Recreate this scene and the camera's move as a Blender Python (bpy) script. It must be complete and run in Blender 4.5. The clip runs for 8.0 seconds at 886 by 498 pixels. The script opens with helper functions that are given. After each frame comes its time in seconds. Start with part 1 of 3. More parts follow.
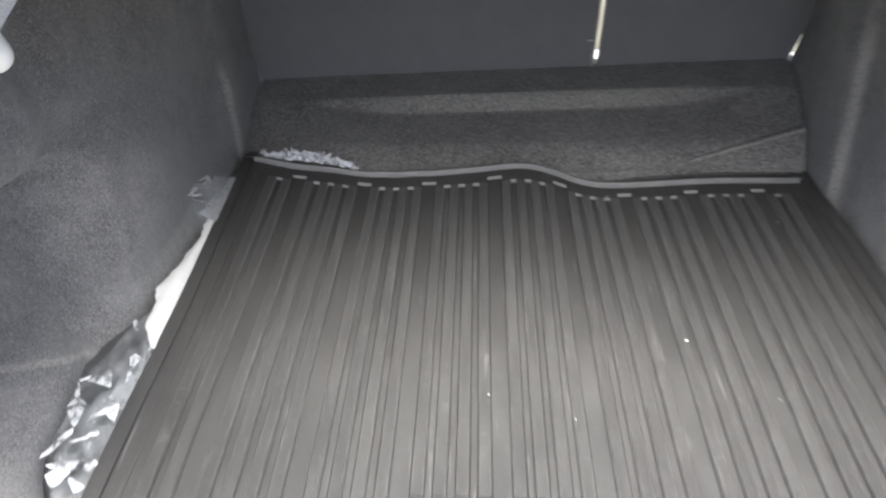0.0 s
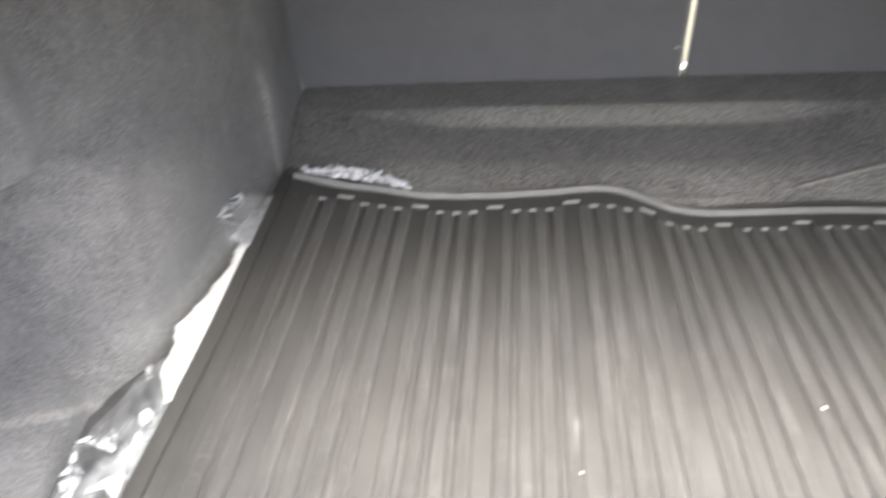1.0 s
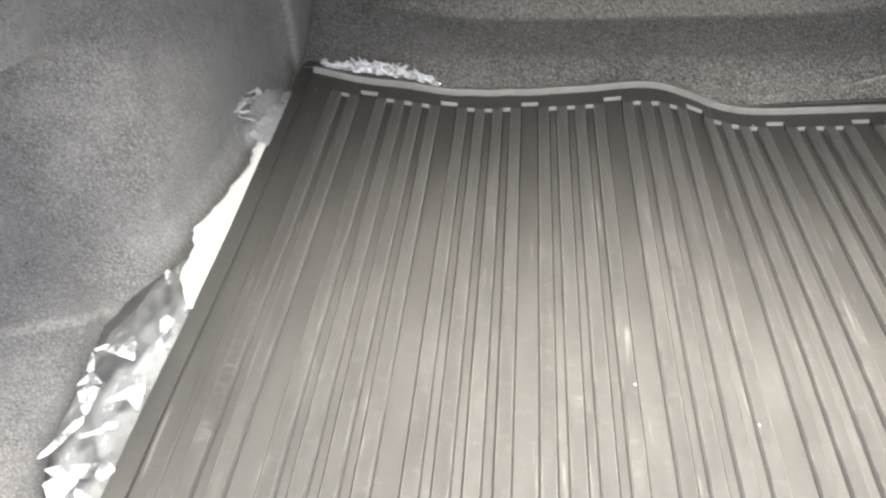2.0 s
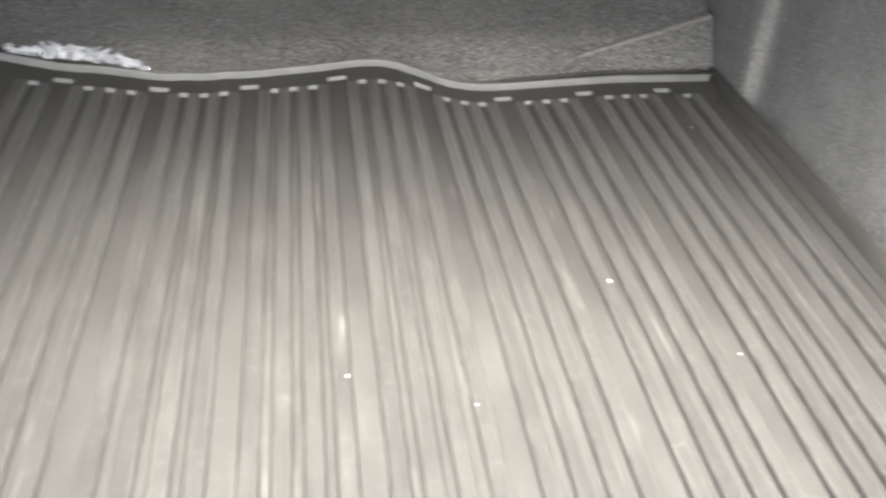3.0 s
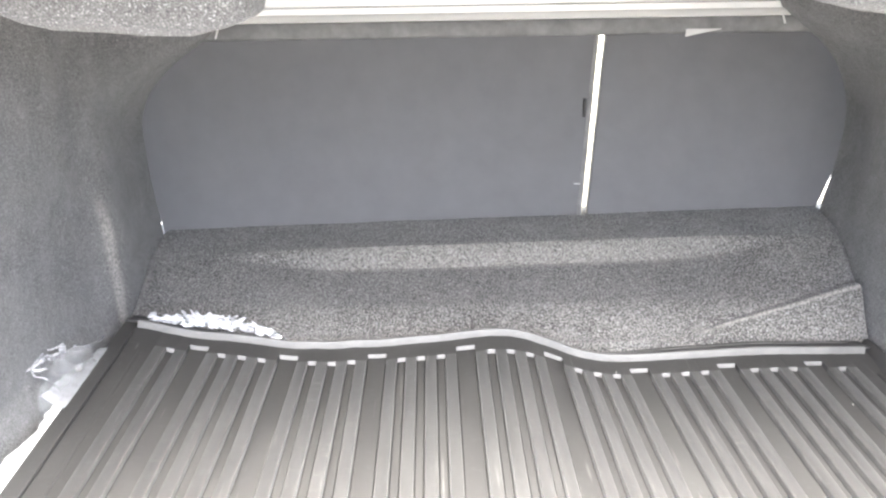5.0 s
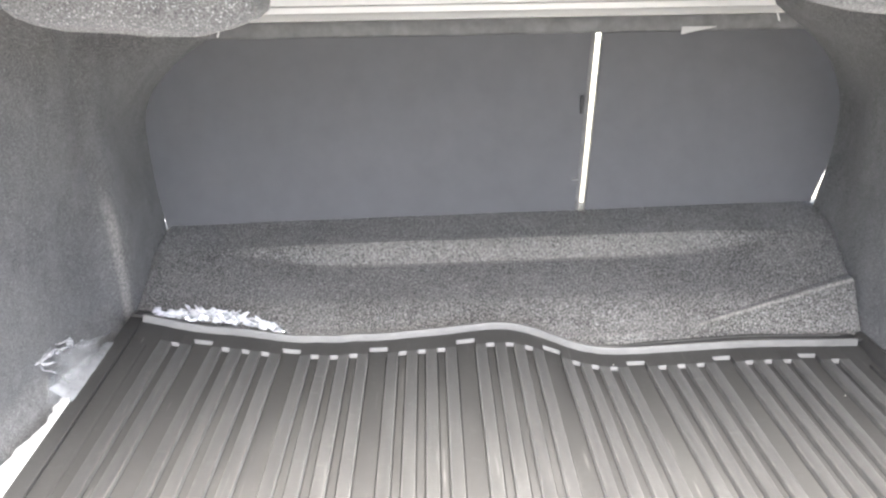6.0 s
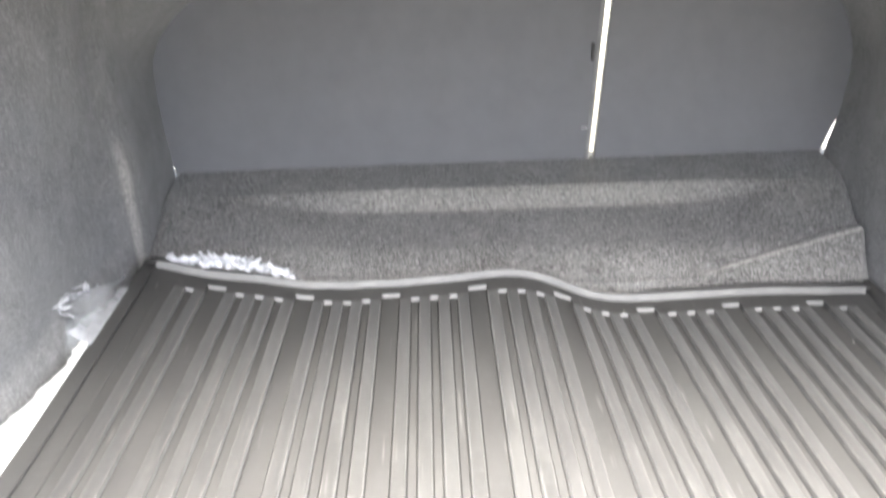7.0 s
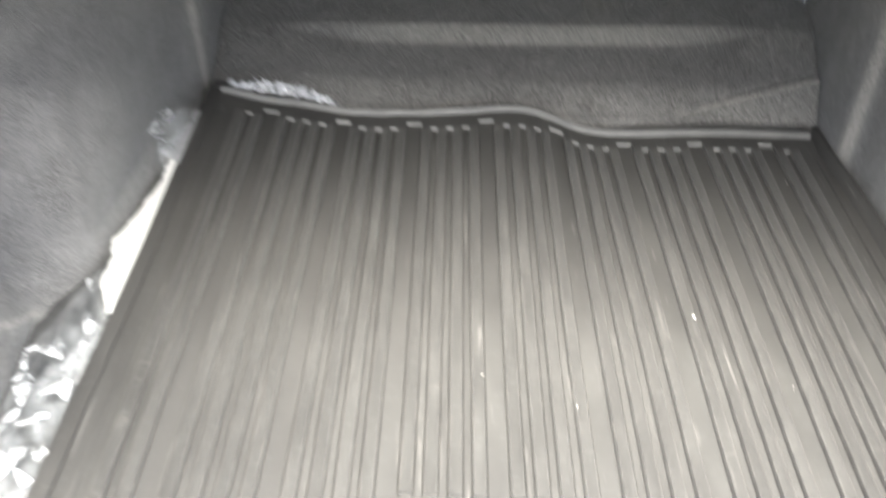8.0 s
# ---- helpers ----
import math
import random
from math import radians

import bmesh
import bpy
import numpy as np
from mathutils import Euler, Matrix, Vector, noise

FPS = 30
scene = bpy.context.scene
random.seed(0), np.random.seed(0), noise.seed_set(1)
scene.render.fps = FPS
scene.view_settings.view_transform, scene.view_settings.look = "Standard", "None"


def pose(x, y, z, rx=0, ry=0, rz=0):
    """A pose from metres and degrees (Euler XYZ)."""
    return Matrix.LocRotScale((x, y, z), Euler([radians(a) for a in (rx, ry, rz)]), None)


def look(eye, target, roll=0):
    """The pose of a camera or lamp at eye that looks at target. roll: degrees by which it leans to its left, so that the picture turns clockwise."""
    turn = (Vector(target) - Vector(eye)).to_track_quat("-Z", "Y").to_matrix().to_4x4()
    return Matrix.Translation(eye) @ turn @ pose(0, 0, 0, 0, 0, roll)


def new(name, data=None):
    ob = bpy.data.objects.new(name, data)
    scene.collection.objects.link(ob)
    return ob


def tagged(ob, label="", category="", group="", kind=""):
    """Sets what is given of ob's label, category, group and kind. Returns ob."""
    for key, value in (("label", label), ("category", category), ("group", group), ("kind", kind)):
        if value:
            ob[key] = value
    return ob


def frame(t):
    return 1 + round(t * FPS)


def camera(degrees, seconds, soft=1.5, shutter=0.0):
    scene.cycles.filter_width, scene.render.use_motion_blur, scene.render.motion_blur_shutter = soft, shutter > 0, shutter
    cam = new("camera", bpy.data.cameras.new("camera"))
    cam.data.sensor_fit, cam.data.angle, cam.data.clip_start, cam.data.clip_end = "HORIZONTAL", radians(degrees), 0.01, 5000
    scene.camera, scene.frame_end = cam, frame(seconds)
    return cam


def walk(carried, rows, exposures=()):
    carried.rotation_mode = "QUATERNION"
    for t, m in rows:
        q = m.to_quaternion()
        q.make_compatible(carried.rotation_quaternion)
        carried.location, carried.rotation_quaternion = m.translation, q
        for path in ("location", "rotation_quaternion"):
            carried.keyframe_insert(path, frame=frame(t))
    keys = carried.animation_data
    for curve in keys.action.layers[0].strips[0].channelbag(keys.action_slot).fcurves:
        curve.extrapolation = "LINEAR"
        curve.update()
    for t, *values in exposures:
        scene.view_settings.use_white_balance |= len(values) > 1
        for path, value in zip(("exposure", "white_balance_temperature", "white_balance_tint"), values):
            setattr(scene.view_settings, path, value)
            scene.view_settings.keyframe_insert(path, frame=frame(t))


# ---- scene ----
cam = camera(54.6, 8.0, 2.3, 0.45)
PATH = [
    (0, (-0.104, -1.417, 0.802), (-0.165, 0.236, -0.322), -0.1),
    (0.1, (-0.097, -1.376, 0.788), (-0.199, 0.265, -0.329), -0.6),
    (0.2, (-0.096, -1.337, 0.774), (-0.215, 0.294, -0.338), -1.0),
    (0.3, (-0.097, -1.311, 0.766), (-0.222, 0.323, -0.358), -1.3),
    (0.4, (-0.096, -1.29, 0.761), (-0.214, 0.352, -0.378), -1.5),
    (0.5, (-0.092, -1.27, 0.753), (-0.188, 0.381, -0.373), -1.6),
    (0.8, (-0.13, -1.243, 0.715), (-0.204, 0.476, -0.305), 1.0),
    (1, (-0.169, -1.228, 0.692), (-0.303, 0.451, -0.387), -0.3),
    (1.2, (-0.201, -1.214, 0.674), (-0.397, 0.428, -0.451), -0.9),
    (2.3, (-0.211, -1.165, 0.619), (-0.271, 0.388, -0.64), 0.6),
    (2.5, (-0.177, -1.158, 0.605), (-0.152, 0.401, -0.649), 1.5),
    (2.7, (-0.155, -1.15, 0.597), (-0.031, 0.418, -0.639), 3.3),
    (3, (-0.109, -1.127, 0.576), (0.206, 0.424, -0.647), 5.5),
    (3.5, (-0.052, -1.115, 0.56), (0.362, 0.511, -0.529), 4.6),
    (3.7, (-0.041, -1.105, 0.559), (0.327, 0.592, -0.433), 3.4),
    (4, (-0.07, -1.091, 0.562), (0.162, 0.725, -0.242), 1.9),
    (4.5, (-0.113, -1.077, 0.556), (-0.03, 0.787, -0.163), 0.9),
    (4.7, (-0.118, -1.077, 0.556), (-0.07, 0.794, -0.149), 1.2),
    (5.8, (-0.12, -1.093, 0.574), (-0.075, 0.775, -0.138), 1.4),
    (6, (-0.122, -1.098, 0.565), (-0.072, 0.769, -0.149), 1.2),
    (6.5, (-0.13, -1.103, 0.572), (-0.092, 0.75, -0.18), 1.4),
    (6.8, (-0.138, -1.104, 0.563), (-0.094, 0.733, -0.195), 1.5),
    (7, (-0.144, -1.104, 0.558), (-0.085, 0.721, -0.257), 1.5),
    (7.2, (-0.148, -1.11, 0.584), (-0.063, 0.637, -0.386), 1.9),
    (7.5, (-0.148, -1.168, 0.65), (0.004, 0.418, -0.559), 1.6),
    (7.6, (-0.174, -1.175, 0.695), (0.022, 0.346, -0.589), 2.6),
    (7.7, (-0.148, -1.213, 0.714), (0.001, 0.297, -0.589), 2.4),
    (7.8, (-0.153, -1.238, 0.733), (-0.02, 0.255, -0.591), 3.7),
    (7.9, (-0.153, -1.258, 0.76), (-0.057, 0.239, -0.563), 4.2),
    (8, (-0.154, -1.281, 0.791), (-0.109, 0.245, -0.501), 4.1),
]
EXPOSURES = [(0, 1.84, 6150, 8), (0.5, 2.5, 6500, 8), (1.0, 2.68, 6500, 8), (1.2, 2.54, 6550, 8), (2.5, 2.74, 6650, 5), (3.0, 2.79, 6600, 5),
             (3.5, 2.92, 6550, 5), (4.0, 3.77, 6350, 8), (4.5, 4.02, 6300, 9), (6, 3.55, 6280, 9), (7, 3.55, 6320, 8), (7.5, 3.15, 6500, 5), (8, 2.63, 6500, 5)]
walk(cam, [(t, look(eye, target, roll)) for t, eye, target, roll in PATH], EXPOSURES)

# ---- world, sun ----
world = bpy.data.worlds.new("sky")
world.use_nodes = True
scene.world = world
wn = world.node_tree.nodes
sky = wn.new("ShaderNodeTexSky")
sky.sky_type, sky.sun_disc = "NISHITA", False
sky.sun_elevation, sky.sun_rotation = radians(61.5), radians(181)
sky.dust_density, sky.air_density, sky.ozone_density = 6.0, 0.8, 0.4
world.node_tree.links.new(sky.outputs[0], wn["Background"].inputs[0])
wn["Background"].inputs[1].default_value = 0.15
sun_data = bpy.data.lights.new("sun", "SUN")
sun_data.energy, sun_data.angle, sun_data.color = 4.2, radians(50), (1.0, 0.97, 0.92)
sun = new("sun", sun_data)
sun.matrix_world = look((-0.03, -2.0, 3.68), (0, 0, 0))


# ---- materials ----
def material(name):
    m = bpy.data.materials.new(name)
    m.use_nodes = True
    return m, m.node_tree.nodes, m.node_tree.links, m.node_tree.nodes["Principled BSDF"]


def coords(n, l, scale=(1, 1, 1)):
    tc = n.new("ShaderNodeTexCoord")
    mp = n.new("ShaderNodeMapping")
    mp.inputs["Scale"].default_value = scale
    l.new(tc.outputs["Object"], mp.inputs[0])
    return mp.outputs[0]


def noise_tex(n, l, vec, scale, detail=3.0, rough=0.6):
    t = n.new("ShaderNodeTexNoise")
    t.inputs["Scale"].default_value = scale
    t.inputs["Detail"].default_value = detail
    t.inputs["Roughness"].default_value = rough
    l.new(vec, t.inputs["Vector"])
    return t.outputs["Fac"]


def ramp(n, l, fac, stops):
    r = n.new("ShaderNodeValToRGB")
    el = r.color_ramp.elements
    while len(el) < len(stops):
        el.new(0.5)
    for e, (p, c) in zip(el, stops):
        e.position = p
        e.color = (*c, 1) if len(c) == 3 else c
    l.new(fac, r.inputs[0])
    return r.outputs[0]


def mix(n, l, fac, a, b, mode="MIX"):
    x = n.new("ShaderNodeMix")
    x.data_type, x.blend_type = "RGBA", mode
    for s, v in ((0, fac), (6, a), (7, b)):
        if isinstance(v, (int, float)):
            x.inputs[s].default_value = v
        elif isinstance(v, tuple):
            x.inputs[s].default_value = (*v, 1)
        else:
            l.new(v, x.inputs[s])
    return x.outputs[2]


def bump(n, l, height, strength, dist, bsdf):
    b = n.new("ShaderNodeBump")
    b.inputs["Strength"].default_value = strength
    b.inputs["Distance"].default_value = dist
    l.new(height, b.inputs["Height"])
    l.new(b.outputs[0], bsdf.inputs["Normal"])


def ease(n, l, value, a, b):
    """0 at a, 1 at b (or falling, when a is the larger)."""
    r = n.new("ShaderNodeMapRange")
    r.interpolation_type = "SMOOTHSTEP"
    lo, hi = min(a, b), max(a, b)
    r.inputs["From Min"].default_value, r.inputs["From Max"].default_value = lo, hi
    r.inputs["To Min"].default_value, r.inputs["To Max"].default_value = (0, 1) if a < b else (1, 0)
    l.new(value, r.inputs["Value"])
    return r.outputs[0]


def calc(n, l, op, a, b):
    x = n.new("ShaderNodeMath")
    x.operation = op
    for i, v in enumerate((a, b)):
        if isinstance(v, (int, float)):
            x.inputs[i].default_value = v
        else:
            l.new(v, x.inputs[i])
    return x.outputs[0]


def fold_highlight(n, l, vec, way, bow, across, axis, reach, patch):
    """Pale fibres painted along a fold as its highlight: across are four places over the fold, reach four along it."""
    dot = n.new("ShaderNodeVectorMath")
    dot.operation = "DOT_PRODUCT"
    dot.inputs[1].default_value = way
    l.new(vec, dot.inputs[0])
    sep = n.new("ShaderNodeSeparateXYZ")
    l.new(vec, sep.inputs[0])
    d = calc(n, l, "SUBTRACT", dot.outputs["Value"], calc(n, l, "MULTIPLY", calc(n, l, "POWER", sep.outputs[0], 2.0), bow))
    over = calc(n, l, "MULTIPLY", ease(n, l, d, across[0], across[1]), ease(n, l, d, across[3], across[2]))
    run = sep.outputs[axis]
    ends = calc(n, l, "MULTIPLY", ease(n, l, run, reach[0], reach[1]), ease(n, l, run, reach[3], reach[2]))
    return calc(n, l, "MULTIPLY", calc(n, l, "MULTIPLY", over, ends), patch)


def carpet(name, dark, light, speck, folds=(), thread=(0.44, 0.42, 0.38), grain=600, nap=0.22, flecks=1.0):
    m, n, l, b = material(name)
    v = coords(n, l)
    fine = noise_tex(n, l, v, grain, 2, 0.75)
    coarse = noise_tex(n, l, v, 14, 3, 0.6)
    fibre = noise_tex(n, l, coords(n, l, (1, 0.35, 0.5)), 420, 2, 0.6)
    base = ramp(n, l, fine, ((0.36, dark), (0.52, light), (0.68, speck)))
    worn = mix(n, l, ramp(n, l, coarse, ((0.35, (0, 0, 0)), (0.8, (nap, nap, nap)))), base, speck)
    col = mix(n, l, ramp(n, l, fibre, ((0.55, (0, 0, 0)), (0.72, (0.55, 0.55, 0.55)))), worn, speck)
    mottle = ease(n, l, noise_tex(n, l, coords(n, l, (1, 1, 0.6)), 55, 4, 0.65), 0.48, 0.75)
    col = mix(n, l, calc(n, l, "MULTIPLY", mottle, nap * 0.6), col, speck)
    fleck = noise_tex(n, l, v, grain * 0.8, 1, 0.5)
    tint = mix(n, l, noise_tex(n, l, v, grain * 1.1, 1, 0.5), (0.35, 0.33, 0.28), (0.3, 0.33, 0.37))
    col = mix(n, l, calc(n, l, "MULTIPLY", ease(n, l, fleck, 0.6, 0.72), flecks), col, tint)
    col = mix(n, l, calc(n, l, "MULTIPLY", ease(n, l, fleck, 0.4, 0.3), flecks), col, dark)
    # thread is the pale colour of the highlight painted along each fold
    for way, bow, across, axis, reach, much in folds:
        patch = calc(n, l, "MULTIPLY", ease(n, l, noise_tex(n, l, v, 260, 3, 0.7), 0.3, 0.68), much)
        col = mix(n, l, fold_highlight(n, l, v, way, bow, across, axis, reach, patch), col, thread)
    l.new(col, b.inputs["Base Color"])
    b.inputs["Roughness"].default_value = 0.95
    b.inputs["Specular IOR Level"].default_value = 0.15
    b.inputs["Sheen Weight"].default_value = 0.25
    b.inputs["Sheen Roughness"].default_value = 0.5
    bump(n, l, fine, 0.7, 0.002, b)
    return m


def rubber(name, a, c, rough, patch=(1, 0.25, 1), size=22, dusty=0.0, wear=0.3, edge=0.0, rubs=0.0):
    m, n, l, b = material(name)
    info = n.new("ShaderNodeObjectInfo")
    far = n.new("ShaderNodeMath")
    far.operation, far.inputs[1].default_value = "MULTIPLY", 37.0
    l.new(info.outputs["Random"], far.inputs[0])

    def shifted(scale):
        add = n.new("ShaderNodeVectorMath")
        l.new(coords(n, l, scale), add.inputs[0])
        l.new(far.outputs[0], add.inputs[1])
        return add.outputs[0]

    smudge = noise_tex(n, l, shifted(patch), size, 4, 0.65)
    dust = noise_tex(n, l, shifted((0.8, 1.3, 1)), 90, 5, 0.75)
    scuff = noise_tex(n, l, shifted((1, 0.06, 1)), 160, 2, 0.6)
    grain = noise_tex(n, l, shifted((1, 1, 1)), 900, 2, 0.5)
    col = mix(n, l, ramp(n, l, smudge, ((0.38, (0, 0, 0)), (0.7, (1, 1, 1)))), a, c)
    col = mix(n, l, ramp(n, l, dust, ((0.54, (0, 0, 0)), (0.82, (wear, wear, wear)))), col, (0.2, 0.21, 0.2))
    col = mix(n, l, ramp(n, l, scuff, ((0.66, (0, 0, 0)), (0.8, (0.3, 0.3, 0.3)))), col, (0.25, 0.24, 0.23))
    if rubs:
        # pale marks where loads were dragged across the ribs
        drag = ease(n, l, noise_tex(n, l, shifted((0.5, 1.6, 1)), 60, 4, 0.7), 0.52, 0.74)
        where = ease(n, l, noise_tex(n, l, shifted((1, 1, 1)), 7, 2, 0.5), 0.52, 0.7)
        col = mix(n, l, calc(n, l, "MULTIPLY", calc(n, l, "MULTIPLY", drag, where), rubs), col, (0.22, 0.215, 0.2))
    if edge:
        sep = n.new("ShaderNodeSeparateXYZ")
        l.new(coords(n, l), sep.inputs[0])
        rim = ease(n, l, calc(n, l, "ABSOLUTE", sep.outputs[0], 0.0), 0.0048, 0.0068)
        rub = ease(n, l, noise_tex(n, l, shifted((0.3, 0.5, 1)), 60, 3, 0.7), 0.35, 0.7)
        col = mix(n, l, calc(n, l, "MULTIPLY", calc(n, l, "MULTIPLY", rim, rub), edge), col, (0.17, 0.165, 0.155))
    l.new(col, b.inputs["Base Color"])
    r = ramp(n, l, smudge, ((0.3, (rough - 0.03,) * 3), (0.7, (rough + 0.05,) * 3)))
    l.new(r, b.inputs["Roughness"])
    b.inputs["Sheen Weight"].default_value = dusty
    b.inputs["Sheen Roughness"].default_value = 0.45
    bump(n, l, grain, 0.25, 0.0006, b)
    return m


def plain(name, col, rough, vary=0.12, scale=40.0, grain=600.0, relief=0.15):
    m, n, l, b = material(name)
    v = coords(n, l)
    f = noise_tex(n, l, v, scale, 4, 0.6)
    lo = tuple(max(0.0, k * (1 - vary)) for k in col)
    hi = tuple(min(1.0, k * (1 + vary)) for k in col)
    l.new(ramp(n, l, f, ((0.3, lo), (0.7, hi))), b.inputs["Base Color"])
    b.inputs["Roughness"].default_value = rough
    bump(n, l, noise_tex(n, l, v, grain, 2, 0.5), relief, 0.0006, b)
    return m


def film(name, cloud, shine, rough, start=0.36, size=34):
    """Thin clear plastic: mostly seen through, a mirror-like sheen, cloudy where it is crumpled."""
    m, n, l, b = material(name)
    out = n["Material Output"]
    n.remove(b)
    see = n.new("ShaderNodeBsdfTransparent")
    see.inputs[0].default_value = (0.97, 0.98, 0.985, 1)
    gloss = n.new("ShaderNodeBsdfGlossy")
    gloss.inputs["Roughness"].default_value = rough
    milk = n.new("ShaderNodeBsdfTranslucent")
    milk.inputs[0].default_value = (0.9, 0.92, 0.95, 1)
    white = n.new("ShaderNodeBsdfDiffuse")
    white.inputs[0].default_value = (0.9, 0.92, 0.95, 1)
    both = n.new("ShaderNodeMixShader")
    both.inputs[0].default_value = 0.7
    l.new(milk.outputs[0], both.inputs[1])
    l.new(white.outputs[0], both.inputs[2])
    fr = n.new("ShaderNodeLayerWeight")
    edge = calc(n, l, "POWER", fr.outputs["Facing"], 4.0)
    sheen = n.new("ShaderNodeMath")
    sheen.operation, sheen.inputs[1].default_value = "MULTIPLY_ADD", min(0.9, 0.6 * shine)
    sheen.inputs[2].default_value = 0.045 * shine
    sheen.use_clamp = True
    l.new(edge, sheen.inputs[0])
    wrinkle = noise_tex(n, l, coords(n, l, (1, 0.5, 1)), size, 4, 0.65)
    cloudy = calc(n, l, "MULTIPLY", ease(n, l, wrinkle, start, start + 0.3), cloud)
    haze = n.new("ShaderNodeMixShader")
    l.new(cloudy, haze.inputs[0])
    l.new(see.outputs[0], haze.inputs[1])
    l.new(both.outputs[0], haze.inputs[2])
    top = n.new("ShaderNodeMixShader")
    l.new(sheen.outputs[0], top.inputs[0])
    l.new(haze.outputs[0], top.inputs[1])
    l.new(gloss.outputs[0], top.inputs[2])
    l.new(top.outputs[0], out.inputs[0])
    return m


# highlights painted on the folds of the step, its flap and the side trims
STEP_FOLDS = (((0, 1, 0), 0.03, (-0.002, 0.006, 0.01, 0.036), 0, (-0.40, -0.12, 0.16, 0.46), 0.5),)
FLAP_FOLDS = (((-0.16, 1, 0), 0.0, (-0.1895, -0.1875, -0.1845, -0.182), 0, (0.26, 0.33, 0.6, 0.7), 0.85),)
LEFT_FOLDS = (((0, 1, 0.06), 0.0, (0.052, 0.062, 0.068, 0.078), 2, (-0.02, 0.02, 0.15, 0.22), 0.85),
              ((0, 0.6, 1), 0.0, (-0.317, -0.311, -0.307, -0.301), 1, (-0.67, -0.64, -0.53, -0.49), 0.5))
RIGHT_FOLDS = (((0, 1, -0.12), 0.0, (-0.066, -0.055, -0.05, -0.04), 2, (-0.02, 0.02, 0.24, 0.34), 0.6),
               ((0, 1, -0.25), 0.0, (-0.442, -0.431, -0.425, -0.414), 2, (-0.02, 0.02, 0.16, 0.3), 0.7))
FELT = ((0.03, 0.0295, 0.028), (0.097, 0.094, 0.088), (0.42, 0.41, 0.385))
SIDE = ((0.052, 0.052, 0.052), (0.112, 0.11, 0.109), (0.3, 0.296, 0.292))
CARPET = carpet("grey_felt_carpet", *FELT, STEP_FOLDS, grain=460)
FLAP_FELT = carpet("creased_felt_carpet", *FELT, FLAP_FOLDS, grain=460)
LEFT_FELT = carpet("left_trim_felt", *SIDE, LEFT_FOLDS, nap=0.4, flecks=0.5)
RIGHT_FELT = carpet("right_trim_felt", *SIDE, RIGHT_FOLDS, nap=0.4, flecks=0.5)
SIDE_FELT = carpet("side_trim_felt", (0.07, 0.07, 0.07), SIDE[1], (0.2, 0.198, 0.195), nap=0.4)
RUBBER = rubber("black_rubber", (0.036, 0.035, 0.034), (0.049, 0.048, 0.0463), 0.55, wear=0.13)
RUBBER_RIB = rubber("worn_rib_rubber", (0.040, 0.039, 0.038), (0.054, 0.0528, 0.0512), 0.36, (1, 0.3, 1), 26, 0.13, 0.2, 0.3, 0.3)
# lip rubber painted paler to draw the highlight line on the flange
RUBBER_LIP = rubber("pale_lip_rubber", (0.09, 0.09, 0.088), (0.13, 0.13, 0.125), 0.45)
# paler mat rubber for rim and channel ends; the ends' lit look is painted
RUBBER_LIGHT = rubber("pale_grey_rubber", (0.125, 0.124, 0.12), (0.165, 0.164, 0.158), 0.45)
SEAT_FELT = plain("seat_back_felt", (0.158, 0.16, 0.166), 0.9, 0.05, 25, 800, 0.3)
UNDERLAY = plain("black_underlay", (0.05, 0.05, 0.051), 0.95, 0.3, 60, 500, 0.5)
EDGE_FELT = plain("shelf_edge_felt", (0.2, 0.2, 0.2), 0.9, 0.25, 30, 700, 0.4)
WHITE_PAINT = plain("white_body_paint", (0.8, 0.8, 0.78), 0.3, 0.03, 6, 300, 0.02)
PAPER = plain("white_paper", (0.62, 0.62, 0.61), 0.8, 0.05, 50, 400, 0.2)
CREAM = plain("cream_cabin_trim", (0.56, 0.54, 0.44), 0.7, 0.05, 10, 300, 0.1)
BLACK = plain("black_plastic", (0.012, 0.012, 0.012), 0.5, 0.2, 40, 600, 0.1)
CRUMB = plain("white_grit", (0.8, 0.78, 0.74), 0.5, 0.15, 300, 900, 0.2)
BOUNCE_GROUND = plain("pale_bounce_ground", (0.36, 0.35, 0.33), 0.9, 0.3, 3, 60, 0.5)
FILM = film("clear_plastic_film", 0.2, 1.9, 0.1)
FOIL = film("crumpled_clear_film", 0.62, 2.5, 0.12, 0.3, 75)
CLOUDY = film("cloudy_plastic_film", 0.3, 1.2, 0.15, 0.34)
GATHERED = film("gathered_clear_film", 0.4, 2.0, 0.15, 0.25)
KNUCKLE = film("crinkled_clear_film", 0.25, 2.4, 0.08, 0.3)
CREASE = film("folded_clear_film", 0.85, 4.0, 0.2, 0.29, 60)


# ---- building helpers ----
def smooth(a, b, v):
    k = min(1.0, max(0.0, (v - a) / (b - a)))
    return k * k * (3 - 2 * k)


def along(knots, v):
    """Smooth value at v through knots (position, value), in rising order of position."""
    if v <= knots[0][0]:
        return knots[0][1]
    if v >= knots[-1][0]:
        return knots[-1][1]
    for i in range(len(knots) - 1):
        (p, a), (q, b) = knots[i], knots[i + 1]
        if p <= v <= q:
            h = q - p
            sa = (b - knots[i - 1][1]) / (q - knots[i - 1][0]) if i else (b - a) / h
            sb = (knots[i + 2][1] - a) / (knots[i + 2][0] - p) if i + 2 < len(knots) else (b - a) / h
            k = (v - p) / h
            return ((2 * k**3 - 3 * k**2 + 1) * a + (k**3 - 2 * k**2 + k) * h * sa
                    + (3 * k**2 - 2 * k**3) * b + (k**3 - k**2) * h * sb)


